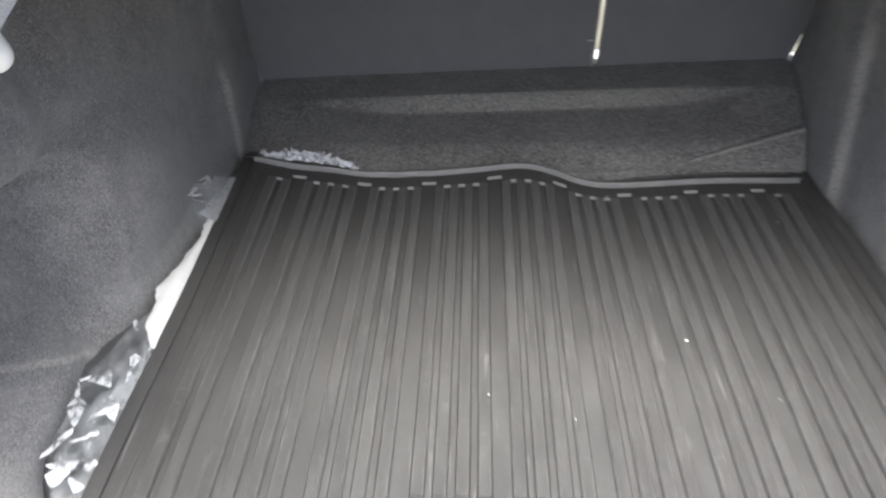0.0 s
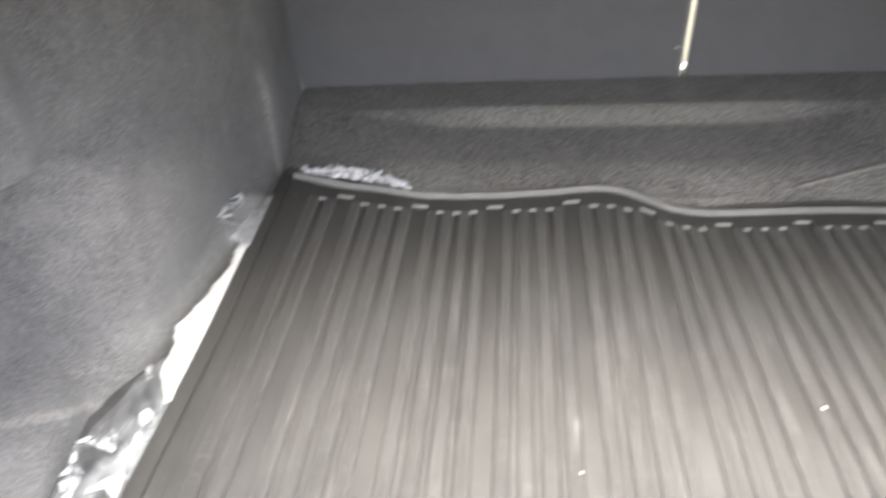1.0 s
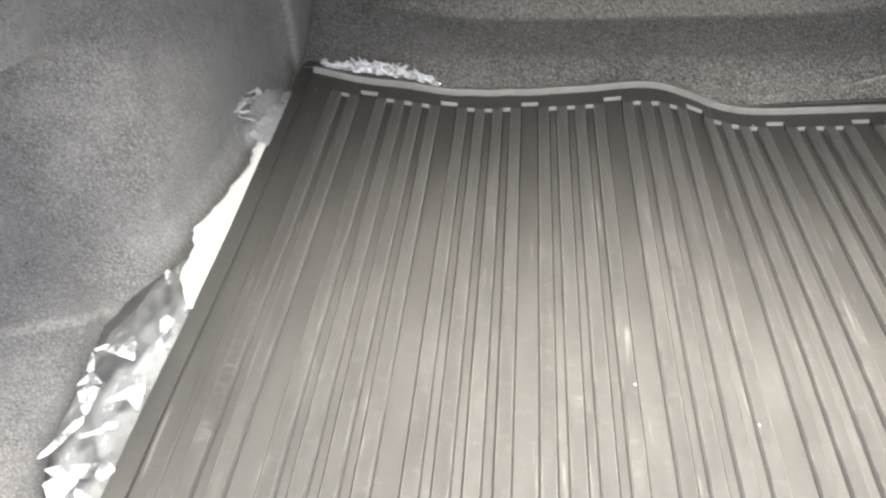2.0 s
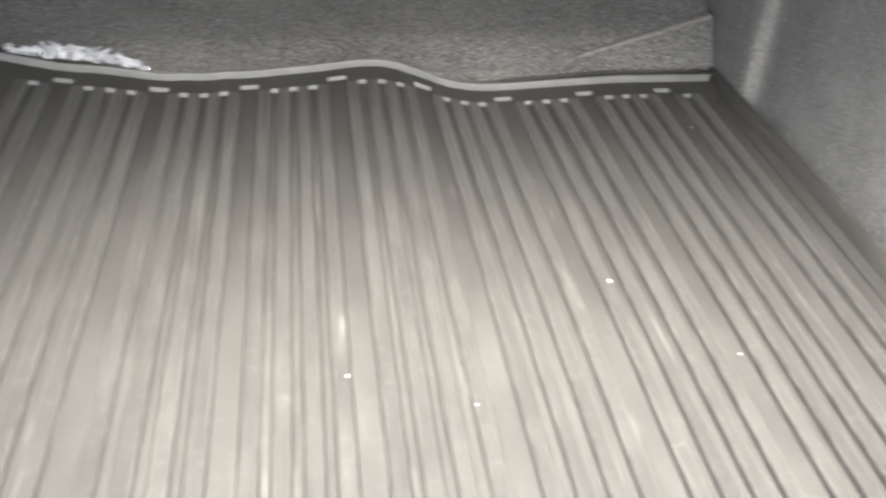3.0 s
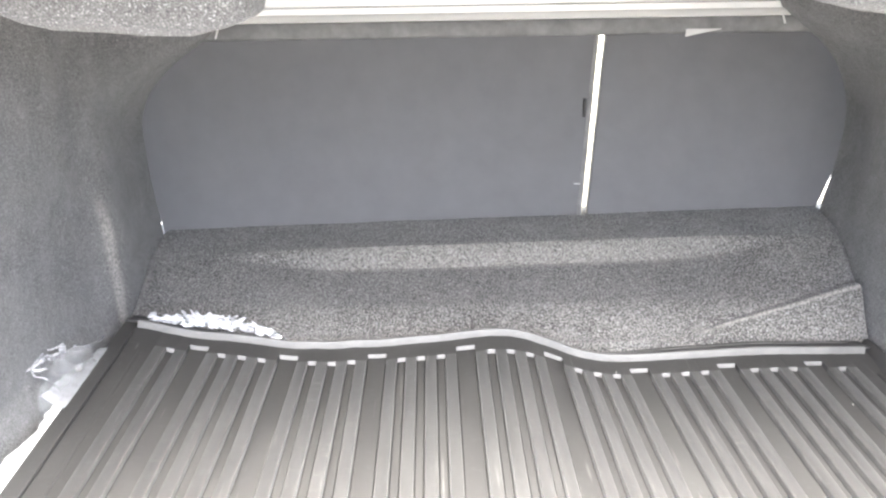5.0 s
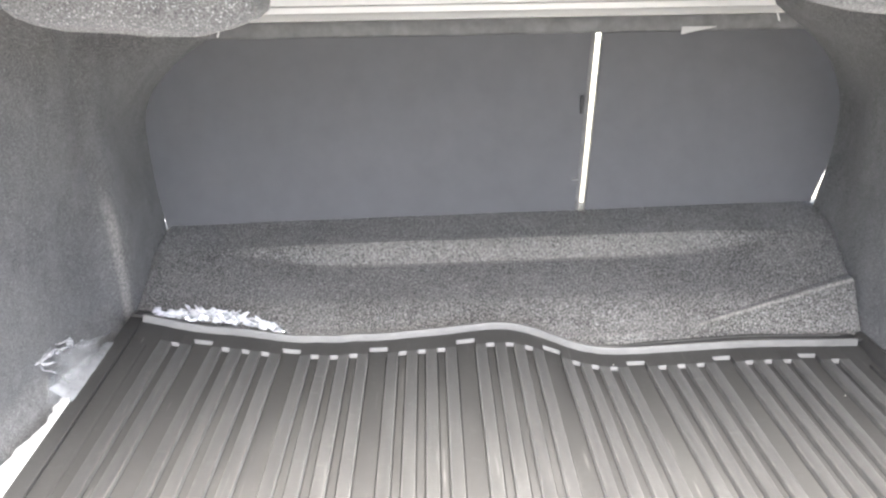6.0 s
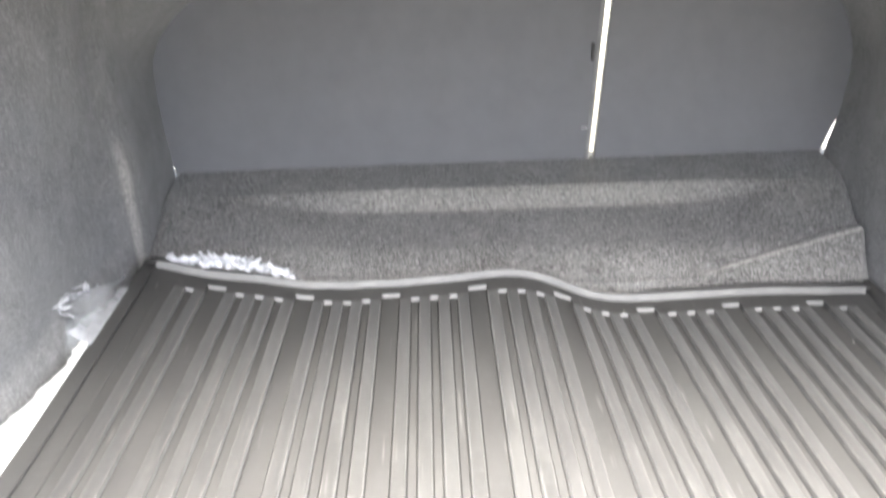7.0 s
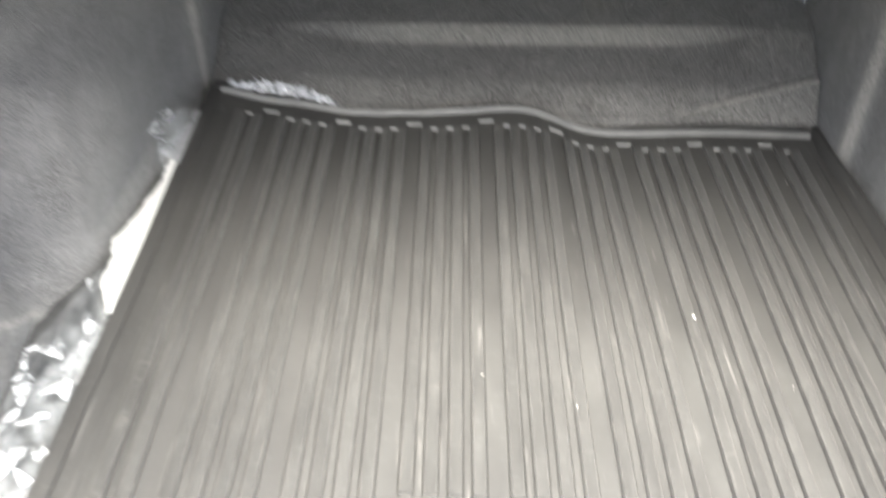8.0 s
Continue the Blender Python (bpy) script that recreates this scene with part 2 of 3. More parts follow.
def finish(bm, name, mat, flat=False):
    bmesh.ops.recalc_face_normals(bm, faces=bm.faces)
    me = bpy.data.meshes.new(name)
    bm.to_mesh(me)
    bm.free()
    me.materials.append(mat)
    if not flat:
        me.shade_smooth()
        me.set_sharp_from_angle(angle=radians(40))
    return me


def part(name, bm, mat, parent=None, label="", flat=False):
    """One mesh object from a bmesh, under a thing or a part."""
    ob = new(name, bm if isinstance(bm, bpy.types.Mesh) else finish(bm, name, mat, flat))
    if parent:
        ob.parent = parent
    if label:
        tagged(ob, label)
    return ob


def base_of(name, place, label, category, group="", kind=""):
    ob = new(name)
    ob.empty_display_size = 0.05
    ob.location = place
    return tagged(ob, label, category, group, kind)


def box(x0, x1, y0, y1, z0, z1, bevel=0.0, seg=2):
    bm = bmesh.new()
    bmesh.ops.create_cube(bm, size=1)
    for v in bm.verts:
        v.co = ((x0 + x1) / 2 + v.co.x * (x1 - x0), (y0 + y1) / 2 + v.co.y * (y1 - y0), (z0 + z1) / 2 + v.co.z * (z1 - z0))
    if bevel:
        bmesh.ops.bevel(bm, geom=list(bm.edges), offset=bevel, segments=seg, profile=0.5, affect="EDGES")
    return bm


def sheet(nu, nv, place, thick=None):
    """A grid of points place(u, v), u and v from 0 to 1; thick: an offset that closes it into a slab."""
    bm = bmesh.new()
    rows = [[bm.verts.new(place(i / nu, j / nv)) for j in range(nv + 1)] for i in range(nu + 1)]
    for i in range(nu):
        for j in range(nv):
            bm.faces.new((rows[i][j], rows[i + 1][j], rows[i + 1][j + 1], rows[i][j + 1]))
    if thick is not None:
        off = Vector(thick)
        back = [[bm.verts.new(v.co + off) for v in row] for row in rows]
        for i in range(nu):
            for j in range(nv):
                bm.faces.new((back[i][j], back[i][j + 1], back[i + 1][j + 1], back[i + 1][j]))
        for i in range(nu):
            for j in (0, nv):
                bm.faces.new((rows[i][j], rows[i + 1][j], back[i + 1][j], back[i][j]))
        for j in range(nv):
            for i in (0, nu):
                bm.faces.new((rows[i][j], rows[i][j + 1], back[i][j + 1], back[i][j]))
    return bm


def sweep(points, profile, closed_ends=True):
    """Profile (side, up) pairs carried along points; side lies level, to the right of the way."""
    bm = bmesh.new()
    rings = []
    for i, p in enumerate(points):
        a, b = points[max(0, i - 1)], points[min(len(points) - 1, i + 1)]
        way = (Vector(b) - Vector(a)).normalized()
        side = way.cross(Vector((0, 0, 1))).normalized()
        up = side.cross(way)
        rings.append([bm.verts.new(Vector(p) + side * s + up * u) for s, u in profile])
    k = len(profile)
    for r, q in zip(rings, rings[1:]):
        for j in range(k):
            bm.faces.new((r[j], r[(j + 1) % k], q[(j + 1) % k], q[j]))
    if closed_ends:
        bm.faces.new(rings[0])
        bm.faces.new(list(reversed(rings[-1])))
    return bm


# ---- ground and boot shell ----
# ground out of view, made pale so that it throws light into the boot
bm = bmesh.new()
bmesh.ops.create_grid(bm, x_segments=8, y_segments=8, size=400)
ground = part("ground", bm, BOUNCE_GROUND)
ground.location = (0, 0, -0.62)
tagged(ground, "unseen ground below the open boot, pale to bounce light in", "ground", kind="structure")


# the mat is warped: its rear edge waves up and down, its outer edge rides up on what is stuffed beside it
WAVE = ((-0.551, 0.013), (-0.508, 0.0085), (-0.46, -0.0014), (-0.425, -0.007), (-0.39, -0.0094), (-0.302, -0.0155), (-0.267, -0.012),
        (-0.241, -0.0104), (-0.2146, -0.0057), (-0.18, -0.003), (-0.1455, 0.0015), (-0.092, 0.0072), (-0.058, 0.012), (-0.023, 0.0163),
        (0.004, 0.0162), (0.03, 0.011), (0.0635, -0.0005), (0.096, -0.0122), (0.1215, -0.018), (0.148, -0.0207), (0.183, -0.0203),
        (0.245, -0.0157), (0.3078, -0.0108), (0.37, -0.007), (0.432, -0.0058), (0.515, -0.004))


def warp(x, y):
    """How far the mat lies above the flat at a place."""
    rear = min(1.03, max(0.0, (y + 0.55) / 0.52)) ** 1.1
    curl = 0.014 * smooth(-0.15, -0.40, x) + 0.010 * smooth(-0.36, -0.52, x) * smooth(-0.35, -0.7, y)
    return curl + along(WAVE, x) * rear


def floor_place(u, v):
    y = -1.06 + 1.56 * v
    return (-0.85 + 1.7 * u, y, -0.0075 - 0.024 * smooth(-0.6, -0.1, y))


floor = part("floor", sheet(4, 40, floor_place, (0, 0, -0.04)), UNDERLAY)
tagged(floor, "black fibre boot floor under the mat", "floor", kind="structure")


def seat_y(z):
    """The seat backs lean forward with height."""
    return 0.315 + 0.27 * (z - 0.1)


LEFT_BASE = ((-1.06, 0.655), (-0.75, 0.655), (-0.60, 0.648), (-0.52, 0.635), (-0.36, 0.605),
             (-0.15, 0.585), (-0.02, 0.579), (0.03, 0.571), (0.06, 0.555), (0.08, 0.549), (0.13, 0.55), (0.3, 0.562))
LEFT_END = ((-0.02, 0.555), (0.06, 0.562), (0.13, 0.578), (0.2, 0.59), (0.24, 0.593), (0.28, 0.583),
            (0.31, 0.562), (0.34, 0.53), (0.37, 0.49), (0.39, 0.468), (0.43, 0.45), (0.56, 0.44))
LEFT_TOE = ((-1.06, 0.5), (-0.84, 0.552), (-0.79, 0.58), (-0.75, 0.606), (-0.70, 0.622), (-0.62, 0.63), (-0.5, 0.642))
RIGHT_BASE = ((-1.06, 0.62), (-0.7, 0.614), (-0.56, 0.602), (-0.442, 0.582), (-0.424, 0.574), (-0.40, 0.572), (-0.25, 0.57),
              (-0.1, 0.566), (-0.066, 0.563), (-0.046, 0.546), (-0.03, 0.541), (0.04, 0.538), (0.1, 0.544), (0.15, 0.549), (0.3, 0.562))
RIGHT_END = ((-0.02, 0.555), (0.06, 0.557), (0.125, 0.565), (0.2, 0.588), (0.28, 0.598), (0.33, 0.589),
             (0.37, 0.566), (0.40, 0.535), (0.42, 0.505), (0.45, 0.475), (0.56, 0.46))


def wall_x(side, y, z):
    """How far the side trim lies from the middle."""
    base, end = (LEFT_BASE, LEFT_END) if side < 0 else (RIGHT_BASE, RIGHT_END)
    near = smooth(0.08 if side < 0 else 0.14, 0.33, y)
    lean = 0.0 if side < 0 else z * (0.12 + 0.13 * smooth(-0.1, -0.4, y))
    body = along(base, y - lean)
    if side < 0:
        # a swollen lower half with a shallow valley over it
        body += 0.062 * smooth(0.2, 0.56, z) * smooth(0.0, -0.3, y) * (1 - 1.3 * smooth(-0.42, -0.66, y))
        body -= 0.026 * math.exp(-((z - 0.13) / 0.12) ** 2) * math.exp(-((y + 0.34) / 0.15) ** 2)
        # a pocket towards the opening, under the upper panel
        body += 0.066 * smooth(-0.40, -0.5, y) * smooth(0.30, 0.27, z + 0.25 * (y + 0.5)) * smooth(-0.02, 0.05, z)
        body -= 0.007 * math.exp(-((z - 0.6 * (-0.515 - y)) / 0.009) ** 2) * smooth(-0.66, -0.63, y) * smooth(-0.49, -0.52, y)
        body += 0.022 * smooth(0.12, 0.3, z) * smooth(-0.02, 0.08, y)
        body -= 0.016 * smooth(0.05, 0.0, z) * smooth(-0.5, -0.36, y) * smooth(0.055, 0.03, y)
        body += 0.02 * math.exp(-((z - 0.29) / 0.035) ** 2) * smooth(-0.2, -0.45, y)
        # the upper panel stands out as a ledge
        body -= 0.032 * smooth(-0.44, -0.54, y) * smooth(0.27, 0.30, z + 0.25 * (y + 0.5)) * smooth(0.5, 0.36, z)
        # the foot of the trim bends inwards under the bag
        body -= max(0.0, body - along(LEFT_TOE, y)) * smooth(0.09, 0.004, z) * smooth(-0.46, -0.56, y)
    else:
        body += 0.03 * smooth(0.0, 0.5, z) * smooth(-0.1, -0.4, y)
    return body * (1 - near) + along(end, z) * near


def side_wall(side):
    def place(u, v):
        z = -0.03 + v * 0.61
        y = -1.06 + (seat_y(z) + 1.06) * u
        return (side * (wall_x(side, y, z) + 0.0015 * noise.noise((y * 14, z * 14, 3 * side))), y, z)

    return sheet(280, 130, place, (side * 0.02, 0, 0))


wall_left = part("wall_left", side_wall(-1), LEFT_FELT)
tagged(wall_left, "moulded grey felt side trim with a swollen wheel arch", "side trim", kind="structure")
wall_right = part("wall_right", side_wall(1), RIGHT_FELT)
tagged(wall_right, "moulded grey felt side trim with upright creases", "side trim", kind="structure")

# shelf underside out of view, its depth set to shade the rear of the mat
ceiling = part("ceiling", box(-0.85, 0.85, -0.625, 0.47, 0.58, 0.605), SIDE_FELT)
tagged(ceiling, "unseen felt-lined underside of the parcel shelf, sized for shade", "ceiling", kind="structure")
# side edges out of view, added to keep light off the walls
for side in (-1, 1):
    inner = 0.502 if side < 0 else 0.495
    bm = box(min(side * inner, side * 0.85), max(side * inner, side * 0.85), -1.09, -0.627, 0.58, 0.605)
    for v in bm.verts:
        # the left edge is drawn inwards at the rear to shade the lower wall
        if abs(v.co.x) < 0.6 and v.co.y < -1.0:
            v.co.x -= side * (0.12 if side < 0 else 0.0)
    gutter = part("trim", bm, SIDE_FELT)
    tagged(gutter, "unseen felt-lined side edge of the boot opening, added for shade", "trim", kind="structure")
sill = part("trim", box(-0.85, 0.85, -1.09, -1.062, -0.05, 0.05, 0.006), BLACK)
tagged(sill, "black plastic loading sill trim", "trim", kind="structure")


# ---- carpeted step in front of the seats ----
def step_z(x, y):
    top = 0.092 + 0.05 * x
    sharp = smooth(0.52, 0.26, abs(x - 0.02))
    lip = 0.2 + 0.03 * (x * x)
    low = (top - 0.030 - 0.012 * sharp) * (0.42 * smooth(0.03, 0.1, y) + 0.58 * min(1.0, max(0.0, (y - 0.045) / (lip - 0.045))))
    kick = 0.034 * smooth(lip - 0.002, lip + 0.012, y) + 0.008 * smooth(lip + 0.005, 0.33, y)
    soft = 0.030 * smooth(0.08, 0.33, y)
    z = low + kick * sharp + soft * (1 - sharp)
    reach = wall_x(1 if x > 0 else -1, y, z) - abs(x)
    z -= 0.008 * smooth(0.007, 0.001, reach)
    return max(z, -0.006)


def step_place(u, v):
    x = -0.585 + 1.17 * u
    front = 0.028 + 0.014 * smooth(0.08, 0.3, x)
    y = front + (0.358 - front) * v
    return (x, y, step_z(x, y) + 0.001 * noise.noise((x * 9, y * 9, 1)))


step = base_of("carpeted_step", (0, 0.19, -0.007), "grey speckled felt step panel before the seat backs", "carpet panel")


def rooted(root, bm):
    bmesh.ops.translate(bm, verts=bm.verts, vec=-root.location)
    return bm


def flap_place(u, v):
    x, y = 0.262 + 0.275 * u, 0.041 + 0.139 * v
    crest = 0.046 + 0.044 * u
    high = 0.072 * u ** 0.9 * min(1.0, max(0.0, (y - 0.036) / (crest - 0.036))) * smooth(0.2, crest + 0.004, y)
    high -= 0.01 * smooth(0.009, 0.002, wall_x(1, y, high) - x)
    return (x, y, max(high, step_z(x, y) - 0.004) + 0.001 * noise.noise((x * 9, y * 9, 4)))


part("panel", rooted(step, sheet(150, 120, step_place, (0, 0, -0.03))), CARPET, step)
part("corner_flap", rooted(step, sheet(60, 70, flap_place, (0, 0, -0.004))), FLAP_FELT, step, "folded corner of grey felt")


# ---- seat backs, shelf edge, cross member ----
def seat_back(outline, name, label, tick):
    root = base_of(name, (sum(p[0] for p in outline) / len(outline), 0.36, 0.04), label, "seat back", "split rear seat backs")
    ox, oy, oz = root.location
    bm = bmesh.new()
    front = [bm.verts.new((x - ox, seat_y(z) + 0.004 - oy, z - oz)) for x, z in outline]
    back = [bm.verts.new((x - ox, seat_y(z) + 0.02 - oy, z - oz)) for x, z in outline]
    bm.faces.new(front)
    bm.faces.new(list(reversed(back)))
    for i in range(len(front)):
        j = (i + 1) % len(front)
        bm.faces.new((front[i], back[i], back[j], front[j]))
    bmesh.ops.bevel(bm, geom=[e for e in bm.edges if (e.verts[0] in front) and (e.verts[1] in front)],
                    offset=0.004, segments=2, profile=0.5, affect="EDGES")
    part("panel", bm, SEAT_FELT, root)
    if tick:
        for name2, x, z, w, h, mat in (("latch_slot", 0.1505, 0.27, 0.005, 0.04, BLACK), ("stitch", 0.142, 0.150, 0.011, 0.0014, PAPER)):
            y = seat_y(z) + 0.003
            b2 = box(x - w / 2 - ox, x + w / 2 - ox, y - 0.002 - oy, y + 0.004 - oy, z - h / 2 - oz, z + h / 2 - oz, 0.0006, 1)
            part(name2, b2, mat, root)

        def band(u, v):
            z = 0.034 + 0.392 * u
            return (0.1376 + 0.0748 * (z - 0.03) + 0.0075 * v - ox, seat_y(z) + 0.0025 - 0.0012 * math.sin(math.pi * v) - oy, z - oz)

        part("edge_band", sheet(24, 4, band, (0, 0.002, 0)), EDGE_FELT, root, "paler felt edge band")
        thread = [Vector((0.1835 - 0.0035 * k / 8 + 0.0012 * math.sin(k), seat_y(0.41 - 0.035 * k / 8) - 0.001, 0.415 - 0.035 * k / 8)) - root.location for k in range(9)]
        part("loose_thread", sweep(thread, [(0.0005 * math.cos(j * 1.257), 0.0005 * math.sin(j * 1.257)) for j in range(5)]), PAPER, root)
    return root


LEFT_SEAT = ((0.1455, 0.03), (-0.556, 0.03), (-0.555, 0.058), (-0.563, 0.08), (-0.62, 0.11), (-0.62, 0.31), (-0.55, 0.37),
             (-0.49, 0.384), (-0.482, 0.40), (0.1755, 0.43))
RIGHT_SEAT = ((0.1562, 0.03), (0.552, 0.04), (0.553, 0.118), (0.581, 0.18), (0.63, 0.2), (0.63, 0.36), (0.52, 0.418),
              (0.49, 0.44), (0.1862, 0.43))
seat_back(LEFT_SEAT, "seat_back", "wide folding seat back in smooth charcoal felt", True)
seat_back(RIGHT_SEAT, "seat_back", "narrow folding seat back in smooth charcoal felt", False)


def bar_place(x0, x1, y, zc, profile, slope, count=24):
    pts = [(x0 + (x1 - x0) * i / count, y, zc + slope * (x0 + (x1 - x0) * i / count)) for i in range(count + 1)]
    return sweep(pts, profile)


shelf = part("shelf_edge", bar_place(-0.52, 0.53, 0.392, 0.398, ((-0.03, -0.012), (-0.03, 0.015), (0.003, 0.015), (0.007, 0.01), (0.008, 0.0), (0.006, -0.009), (0.002, -0.012)), 0.036), EDGE_FELT)
tagged(shelf, "light grey felt edge strip above the seat backs", "trim strip")
beam = base_of("cross_member", (0, 0.405, 0.411), "white painted steel cross member under the shelf", "cross member")
part("lower_flange", rooted(beam, bar_place(-0.6, 0.6, 0.405, 0.411, ((-0.012, 0.0), (-0.012, 0.026), (0.0, 0.024), (0.0, 0.014), (0.008, 0.011), (0.012, 0.004), (0.01, 0.0)), 0.036)), WHITE_PAINT, beam)
part("web", rooted(beam, bar_place(-0.6, 0.6, 0.405, 0.411, ((-0.04, 0.026), (-0.04, 0.16), (-0.014, 0.16), (-0.006, 0.06), (-0.006, 0.026)), 0.036)), WHITE_PAINT, beam)

for x, z, dx in ((-0.4655, 0.3835, 0.003), (0.4735, 0.4275, -0.004)):
    tab = sheet(6, 2, lambda u, v: (x + dx * (1 - 2 * u) + 0.003 * (v - 0.5), 0.379 + 0.002 * u, z + 0.009 * (1 - 2 * u)), (0, 0.0015, 0))
    part("end_tab", rooted(beam, tab), WHITE_PAINT, beam)

tag = sheet(8, 4, lambda u, v: (0.312 + 0.058 * u, 0.377 + 0.002 * math.sin(u * 5), 0.4065 + 0.002 * u - (0.013 - 0.012 * u) * v), (0, 0.0008, 0))
tagged(part("paper_tag", tag, PAPER), "small white paper tag tucked under the shelf edge", "tag")

cabin = part("cabin_trim", box(-0.8, 0.8, 0.78, 0.86, -0.05, 0.75, 0.02), CREAM)
tagged(cabin, "cream front seat trim glimpsed through the gap", "cabin trim")


# ---- felt hinge covers under the shelf ----
def hinge_cover(x0, x1, y0, y1, z0, top, label):
    def place(u, v):
        a, h = u * 2 * math.pi, v
        ca, sa = math.cos(a), math.sin(a)
        e = 0.22
        sx = math.copysign(abs(ca) ** e, ca)
        sy = math.copysign(abs(sa) ** e, sa)
        r = math.sin(min(1.0, h * 3.4) * math.pi / 2) ** 0.5 if h > 0 else 0.0
        z = z0 + (top - z0) * h**1.2
        return ((x0 + x1) / 2 + sx * r * (x1 - x0) / 2, (y0 + y1) / 2 + sy * r * (y1 - y0) / 2,
                z + 0.004 * noise.noise((sx * 3, sy * 3, h * 4 + x0)))

    bm = sheet(48, 16, place)
    bmesh.ops.remove_doubles(bm, verts=bm.verts, dist=0.0005)
    tagged(part("hinge_cover", bm, SIDE_FELT), label, "hinge cover", "felt hinge covers")


hinge_cover(-0.477, -0.262, -0.36, -0.27, 0.466, 0.582, "rounded grey felt hinge cover hanging from the shelf")
hinge_cover(0.208, 0.44, -0.36, -0.27, 0.494, 0.582, "rounded grey felt hinge cover hanging from the shelf")

# ---- white hinge arm ----
arm = base_of("lid_hinge", (-0.58, -0.6, 0.463), "white painted tubular boot lid hinge", "hinge")
pts = []
for i in range(15):
    k = 0.66 * i / 14
    pts.append(Vector((-0.012 - 0.09 * k - 0.05 * k * k, 0.0 + 0.02 * k, 0.012 + 0.17 * k)))
tube = sweep(pts, [(0.019 * math.cos(j * math.pi / 8), 0.019 * math.sin(j * math.pi / 8)) for j in range(16)])
part("tube", tube, WHITE_PAINT, arm)
cap = bmesh.new()
bmesh.ops.create_uvsphere(cap, u_segments=16, v_segments=10, radius=0.0192)
for v in cap.verts:
    v.co += pts[0]
part("end_cap", cap, WHITE_PAINT, arm)


# ---- rubber mat ----
PITCH, GRID = 0.1214, 0.0015
MAT_L, MAT_R, MAT_FRONT = -0.536, 0.527, -0.95
UP, HIGH = 0.0065, 0.0062
LONG_END, SHORT_END, RIM_Y = -0.022, -0.039, 0.003
mat = base_of("rubber_mat", (0, 0, -UP), "black ribbed rubber boot mat with a warped, wavy rear rim", "mat")

RIBS = []
for g in range(-4, 5):
    for k in range(4):
        x = g * PITCH + (k - 1.5) * 0.0267 + GRID
        if abs(x) < 0.48:
            RIBS.append((x, 0.0142, -0.754 if abs(g) < 2 else -0.92))
# columns of the base: a narrow moulded groove runs along both flanks of every rib
COLUMNS = [(MAT_L, 0.0, None), (-0.515, 0.0, None), (-0.5, 0.0, None), (0.49, 0.0, None), (0.515, 0.0, None), (MAT_R, 0.0, None)]
for rib in RIBS:
    for side in (-1, 1):
        edge = rib[0] + side * rib[1] / 2
        for off, deep in ((-0.0006, 0.0), (0.0001, 0.0026), (0.001, 0.0026), (0.0022, 0.0)):
            COLUMNS.append((edge + side * off, deep, rib))
COLUMNS.sort(key=lambda c: c[0])


def mat_place(u, v):
    x, deep, rib = COLUMNS[round(u * (len(COLUMNS) - 1))]
    y = MAT_FRONT + (RIM_Y - 0.001 - MAT_FRONT) * v
    lift = warp(x, y)
    if rib:
        lift -= deep * smooth(rib[2] - 0.01, rib[2], y) * smooth(SHORT_END, SHORT_END - 0.012, y)
    return (x, y, UP + lift)


part("base_sheet", sheet(len(COLUMNS) - 1, 90, mat_place, (0, 0, -0.0040)), RUBBER, mat)


def slab(bm, x0, x1, y0, y1, top, deep, nx=2, ny=3, ramp=False):
    """A closed slab on the warped mat between x0, x1 and y0, y1, its top and bottom over the mat's face; a ramp rises to the rear."""
    rows = []
    for j in range(ny + 1):
        y = y0 + (y1 - y0) * j / ny
        ring = []
        for i in range(nx + 1):
            x = x0 + (x1 - x0) * i / nx
            ring.append(bm.verts.new((x, y, UP + warp(x, y) + (top * smooth(0, 1, j / ny) if ramp else top))))
        for i in range(nx, -1, -1):
            x = x0 + (x1 - x0) * i / nx
            ring.append(bm.verts.new((x, y, UP + warp(x, y) + deep)))
        rows.append(ring)
    n = len(rows[0])
    for p, q in zip(rows, rows[1:]):
        for i in range(n):
            bm.faces.new((p[i], p[(i + 1) % n], q[(i + 1) % n], q[i]))
    bm.faces.new(rows[0])
    bm.faces.new(list(reversed(rows[-1])))


# the raised border behind the ribs: every channel between two ribs ends at it
border = bmesh.new()
EDGES = [-0.515] + [rib[0] + side * rib[1] / 2 for rib in RIBS for side in (-1, 1)] + [MAT_R - 0.012]
CHANNELS = []
for x0, x1 in zip(EDGES, EDGES[1:]):
    rib = any(abs((x0 + x1) / 2 - r[0]) < 0.002 for r in RIBS)
    wide = not rib and 0.02 < x1 - x0 < 0.032
    front = LONG_END if wide else (-0.004 if not rib and x1 - x0 > 0.032 else SHORT_END)
    if not rib and x1 - x0 < 0.032:
        CHANNELS.append((x0, x1, front))
    outer = x0 == EDGES[0] or x1 == EDGES[-1]
    slab(border, x0, x1, -0.06 if outer else front, RIM_Y + 0.002, HIGH + (0.0003 if not rib else 0.0), -0.001,
         4 if x1 - x0 > 0.03 else 2, 10 if outer else 3, outer)
part("rear_border", border, RUBBER, mat)

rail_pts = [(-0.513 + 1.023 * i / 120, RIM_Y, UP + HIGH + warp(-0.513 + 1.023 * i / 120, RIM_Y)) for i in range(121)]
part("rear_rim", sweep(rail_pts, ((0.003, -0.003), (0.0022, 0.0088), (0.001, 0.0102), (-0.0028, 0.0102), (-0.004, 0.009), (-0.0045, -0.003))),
     RUBBER_LIGHT, mat, "light grey raised rim")


